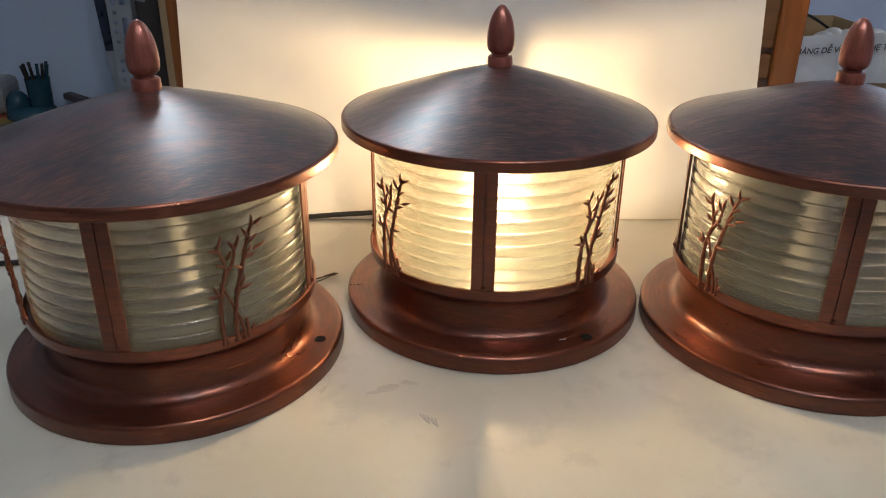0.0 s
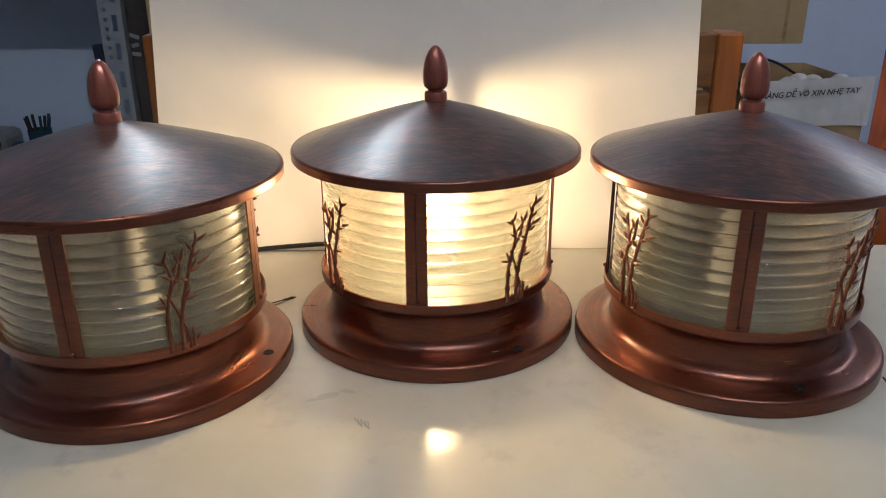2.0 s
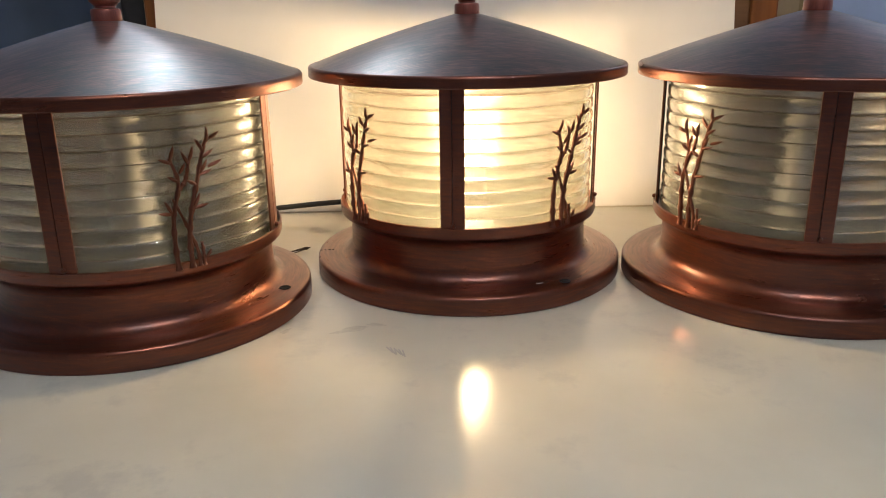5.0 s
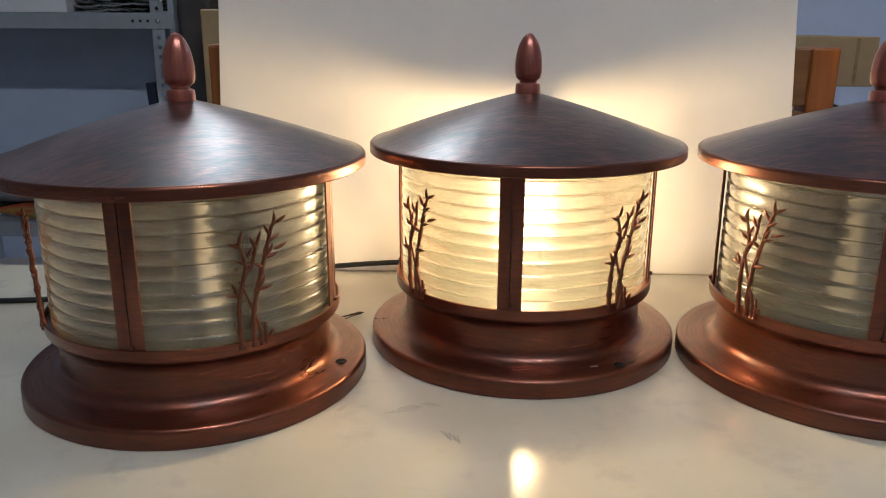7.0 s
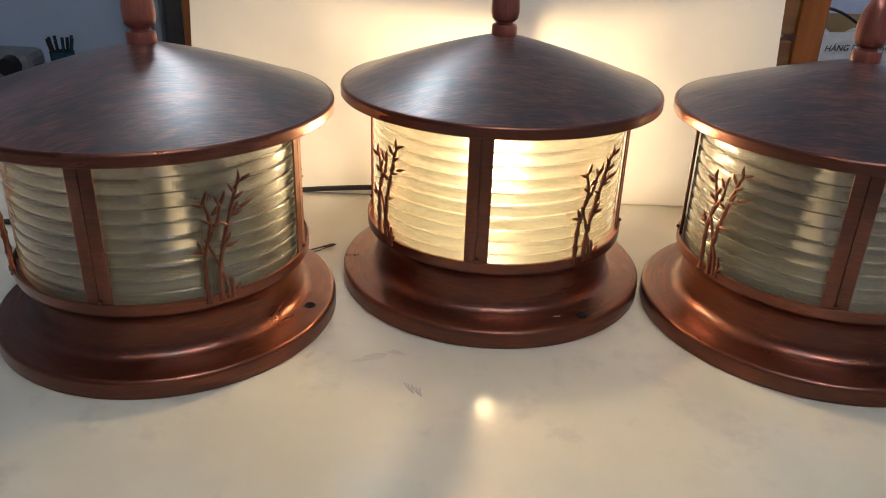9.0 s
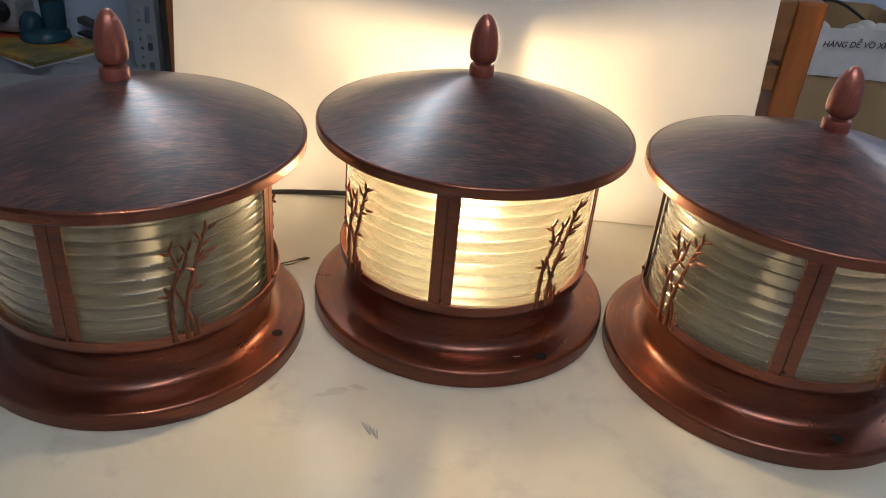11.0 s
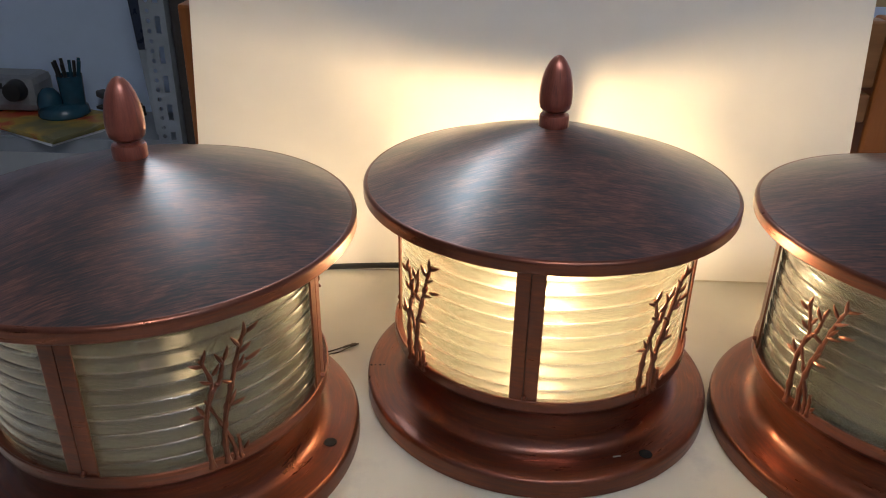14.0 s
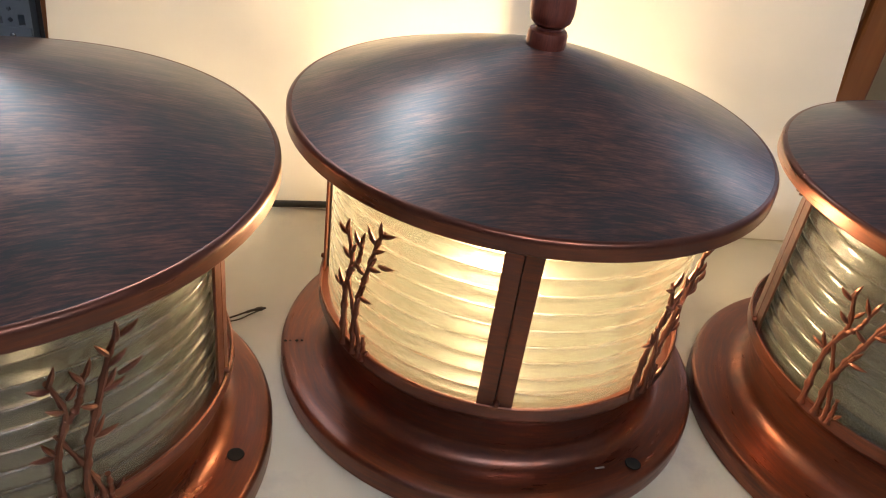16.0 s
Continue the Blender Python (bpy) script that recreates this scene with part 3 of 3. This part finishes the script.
def upper_shelf_goods():
    b = part("white_box", box(-1.185, -1.005, 1.16, 1.40, UPPER, UPPER + 0.19, bevel=0.002), PAPER)
    tagged(b, "plain white cardboard box on the upper shelf", "box")
    part("lid_seam", box(-1.1855, -1.0045, 1.1592, 1.401, UPPER + 0.071, UPPER + 0.0725), GREY_WALL, b)
    grey = plain("clear_film_bags", (0.22, 0.24, 0.25), 0.25, 0, 0.5, 80.0, 0.8)
    rng = random.Random(4)
    for k in range(13):
        bm = bmesh.new()
        bmesh.ops.create_grid(bm, x_segments=20, y_segments=10, size=0.5)
        w, d = 0.15 + 0.04 * rng.random(), 0.15
        loose = 0.022 if k > 10 else 0.007
        for v in bm.verts:
            u2, v2 = v.co.x, v.co.y
            crease = abs(noise.noise(Vector((u2 * 4, v2 * 3, k * 3.7)))) + 0.3 * noise.noise(Vector((u2 * 13, v2 * 11, k * 1.3)))
            v.co = Vector((u2 * w, v2 * d + 0.006 * noise.noise(Vector((u2 * 5, 7, k))), loose * crease))
        bmesh.ops.solidify(bm, geom=bm.faces[:], thickness=0.0035)
        ob = part("film_bag", bm, grey if k not in (8, 10, 12) else WHITE_FILM, None, "", 60)
        ob.matrix_world = pose(-0.905 + 0.012 * rng.uniform(-1, 1), 1.25 + 0.01 * rng.uniform(-1, 1), UPPER + 0.004 + 0.0062 * k, 0, 2 * rng.uniform(-1, 1), 25 * rng.uniform(-1, 1))
        tagged(ob, "crumpled clear plastic bag in a stack on the shelf", "bag", "plastic bags on the shelf")
    c = part("dark_carton", box(-1.60, -1.24, 1.20, 1.42, UPPER, UPPER + 0.22, bevel=0.003), plain("dark_card", (0.05, 0.05, 0.05), 0.7))
    tagged(c, "dark carton on the upper shelf", "box")
    c = part("brown_carton", box(-0.97, -0.80, 1.35, 1.43, UPPER, UPPER + 0.20, bevel=0.003), CARDBOARD)
    tagged(c, "brown cardboard carton behind the plastic bags", "box")


pale_backing()
magazine()
pen_holder()
stapler()
sealer()
capped_jar()
cutter()
upper_shelf_goods()


def dark_rolls():
    """What stands in the gap between the rack and the white board."""
    c = thing("standing_carton", pose(-0.652, 1.05, -0.75), "tall brown carton standing on the floor beside the rack", "box")
    part("body", box(0.0, 0.26, 0, 0.22, 0, 1.087, bevel=0.004), CARDBOARD, c)
    for x0, x1, y0, y1, z1 in ((-0.738, -0.656, 1.145, 1.42, 0.66), (-0.650, -0.36, 1.285, 1.50, 0.60)):
        bm = box(x0, x1, y0, y1, -0.75, z1, bevel=0.012)
        bag = tagged(part("black_bag", bm, DARK), "tall black bag standing on the floor beside the rack", "bag", "black bags beside the rack")
        if y0 < 1.2:
            for k, (wide, turn) in enumerate(((0.022, 8), (0.018, -14), (0.024, 20))):
                part("printed_bar", box(-wide / 2, wide / 2, -0.0012, 0.0, -0.0045, 0.0045, m=pose(-0.722, y0, 0.148 + 0.021 * k, 0, turn, 0)), GREY_WALL, bag, "pale printed mark")


dark_rolls()


# ---- cartons ----
def carton(name, x0, x1, y0, y1, z0, z1, label):
    c = thing(name, pose((x0 + x1) / 2, (y0 + y1) / 2, z0), label, "box", "cardboard cartons")
    w, d, h = (x1 - x0) / 2, (y1 - y0) / 2, z1 - z0
    part("body", box(-w, w, -d, d, 0, h, bevel=0.003), CARDBOARD, c)
    part("tape", box(w - 0.05, w - 0.042, -d - 0.0006, -d, 0.004, h - 0.004), plain("brown_tape", (0.33, 0.22, 0.10), 0.3), c)
    return c


carton("carton", 0.46, 0.70, 1.10, 1.45, -0.75, 0.176, "tall brown carton standing on the floor")
carton("carton", 0.44, 0.853, 1.056, 1.42, 0.176, 0.284, "brown cardboard carton stacked on a taller one")
strap = carton("carton", 0.46, 0.676, 1.10, 1.42, 0.284, 0.75, "upright brown carton on top of the stack")


part("strap", box(-0.109, 0.109, -0.1612, -0.1602, 0.045, 0.075), BLACK, strap, "black tape band")


def parts_carton():
    """An open carton with printed white tape round its rim and loose bulbs inside."""
    x0, x1, y0, y1, top = 0.755, 1.025, 1.05, 1.40, 0.085
    c = thing("open_carton", pose(x0, y0, -0.75), "open brown carton with printed white tape round its rim", "box", "cardboard cartons")
    w, d, h, t = x1 - x0, y1 - y0, top + 0.75, 0.005
    for name, b in (("front", (0, w, 0, t)), ("back", (0, w, d - t, d)), ("side", (0, t, t, d - t)), ("side", (w - t, w, t, d - t))):
        part(name, box(*b, 0.0, h, bevel=0.001), CARDBOARD, c)
    part("bottom", box(t, w - t, t, d - t, h - 0.12, h - 0.115), CARDBOARD, c)
    bm = bmesh.new()
    bmesh.ops.create_grid(bm, x_segments=26, y_segments=10, size=0.5)
    for v in bm.verts:
        u, k = v.co.x + 0.5, v.co.y + 0.5
        v.co = Vector((-0.004 + u * (w + 0.012), -0.006 - 0.006 * noise.noise(Vector((u * 9, k * 4, 2))) - 0.003 * noise.noise(Vector((u * 21 + k * 9, k * 11, 5))), h - 0.098 + 0.104 * k + 0.012 * u * k))
    bmesh.ops.solidify(bm, geom=bm.faces[:], thickness=0.001)
    tape = part("tape", bm, WHITE_FILM, c, "white plastic tape with black capital letters", 60)
    text = bpy.data.curves.new("lettering", "FONT")
    text.body = "HÀNG DỄ VO XIN NHẸ TAY"
    text.size, text.extrude, text.align_x = 0.0180, 0.0002, "LEFT"
    words = new("lettering", text)
    words.parent = tape
    words.matrix_local = pose(0.010, -0.0155, h - 0.033, 90, -3.5, 0)
    text.materials.append(INK)
    text.offset = 0.0003
    text.shear = 0.22
    for sign, size, dx, dz in (("~", 0.016, 5.45, 0.0102), ("'", 0.014, 6.02, 0.0050)):
        mark = bpy.data.curves.new("accent", "FONT")
        mark.body, mark.size, mark.extrude = sign, size, 0.0002
        mark.materials.append(INK)
        accent = new("lettering", mark)
        accent.parent = tape
        accent.matrix_local = pose(0.010 + dx * 0.0180, -0.0155, h - 0.033 + dz + 0.061 * dx * 0.0180, 90, -3.5, 0)
    rng = random.Random(2)
    for k in range(5):
        g = lathe([(0, 0), (0.012, 0.001), (0.015, 0.02)] + arc(0, 0.046, 0.028, -40, 90, 7), 20)
        ob = part("loose_bulb", g, WHITE_PLASTIC, None, "", 60)
        ob.matrix_world = pose(x0 + 0.045 + 0.046 * k, y0 + 0.06 + 0.03 * rng.random(), top - 0.062, 25 * rng.uniform(-1, 1), 25 * rng.uniform(-1, 1))
        tagged(ob, "white bulb lying in the open carton", "bulb", "loose bulbs in the carton")
    line = smooth_path([(x0 - 0.02, 1.12, top - 0.03), (x0 + 0.03, 1.16, top + 0.035), (x0 + 0.10, 1.20, top + 0.030), (x0 + 0.20, 1.24, top - 0.02)], 8)
    tagged(part("black_lead", tube(line, 0.0035), BLACK, None, "", 60), "black cable lying over the open carton", "cable")


parts_carton()


# ---- small things on the table ----
def cable():
    pts = [(0.06, 0.172, 0.018), (-0.06, 0.178, 0.022), (-0.145, 0.180, 0.0195), (-0.24, 0.182, 0.011), (-0.33, 0.165, 0.0045), (-0.44, 0.10, 0.0035), (-0.56, 0.068, 0.0035), (-0.75, 0.06, 0.0035), (-1.10, 0.09, 0.0035)]
    tagged(part("power_cable", tube(smooth_path(pts, 10), 0.0032, steps=10), BLACK, None, "", 60), "black power cable of the lit lamp along the board", "cable")


def scraps():
    brown = plain("dry_fibre", (0.10, 0.075, 0.05), 0.8)
    strand = tube(smooth_path([(-0.200, 0.028, 0.0012), (-0.188, 0.0345, 0.002), (-0.177, 0.0405, 0.003), (-0.167, 0.0430, 0.004)], 6), [0.0007] * 10 + [0.0011] * 4 + [0.0017] * 3 + [0.0008] * 2, steps=6)
    tube(smooth_path([(-0.198, 0.026, 0.0010), (-0.186, 0.031, 0.001), (-0.177, 0.038, 0.002), (-0.170, 0.042, 0.003)], 6), 0.0005, strand, 5)
    tagged(part("fibre_scrap", strand, brown), "thin dry brown fibre lying on the table", "scrap")
    tagged(part("wire_scrap", tube(smooth_path([(0.425, -0.155, 0.006), (0.424, -0.175, 0.004), (0.416, -0.193, 0.002), (0.403, -0.208, 0.001)], 6), 0.0009, steps=6), BLACK), "short black wire end beside the lamp", "scrap")
    bm = bmesh.new()
    rng = random.Random(6)
    for k in range(7):
        x, y = 0.2265 + rng.uniform(-0.004, 0.012), -0.1935 + rng.uniform(-0.004, 0.003)
        tube([(x, y, 0.0008), (x + rng.uniform(-0.004, 0.004), y + rng.uniform(-0.003, 0.003), 0.003 + 0.006 * rng.random())], [0.0014, 0.0004], bm, 5)
    tagged(part("glue_crumbs", bm, WHITE_FILM), "white crumbs of glue at the foot of the lamp", "scrap")
    bm = bmesh.new()
    for k in range(6):
        x, y = -0.072 + k * 0.0022, -0.212 - 0.0014 * k
        box(-0.0006, 0.0006, -0.006, 0.006, 0.0, 0.0003, bm, m=pose(x, y, 0.0, 0, 0, 28 - 9 * (k % 3)))
    tagged(part("scribble", bm, plain("pencil_grey", (0.42, 0.41, 0.39), 0.6)), "short grey scribble on the tabletop", "mark")


def smudges():
    """Grey rub marks on the polished top."""
    grey = plain("rub_mark", (0.57, 0.55, 0.475), 0.17, 0, 0.12, 220.0)
    for x, y, long, wide, turn in ((-0.103, -0.172, 0.016, 0.0045, 24), (-0.086, -0.163, 0.008, 0.003, -10), (-0.158, -0.171, 0.006, 0.0026, 60)):
        bm = bmesh.new()
        ring = []
        for i in range(28):
            a = 2 * math.pi * i / 28
            k = 1 + 0.75 * noise.noise(Vector((2.2 * math.cos(a) + 40 * x, 2.2 * math.sin(a), 9 * y)))
            ring.append(bm.verts.new((long * k * math.cos(a), wide * k * math.sin(a), 0.0002)))
        bm.faces.new(ring)
        ob = part("rub_mark", bm, grey)
        ob.matrix_world = pose(x, y, 0, 0, 0, turn)
        tagged(ob, "faint grey rub mark on the white tabletop", "mark", "rub marks on the tabletop")


cable()
scraps()
smudges()
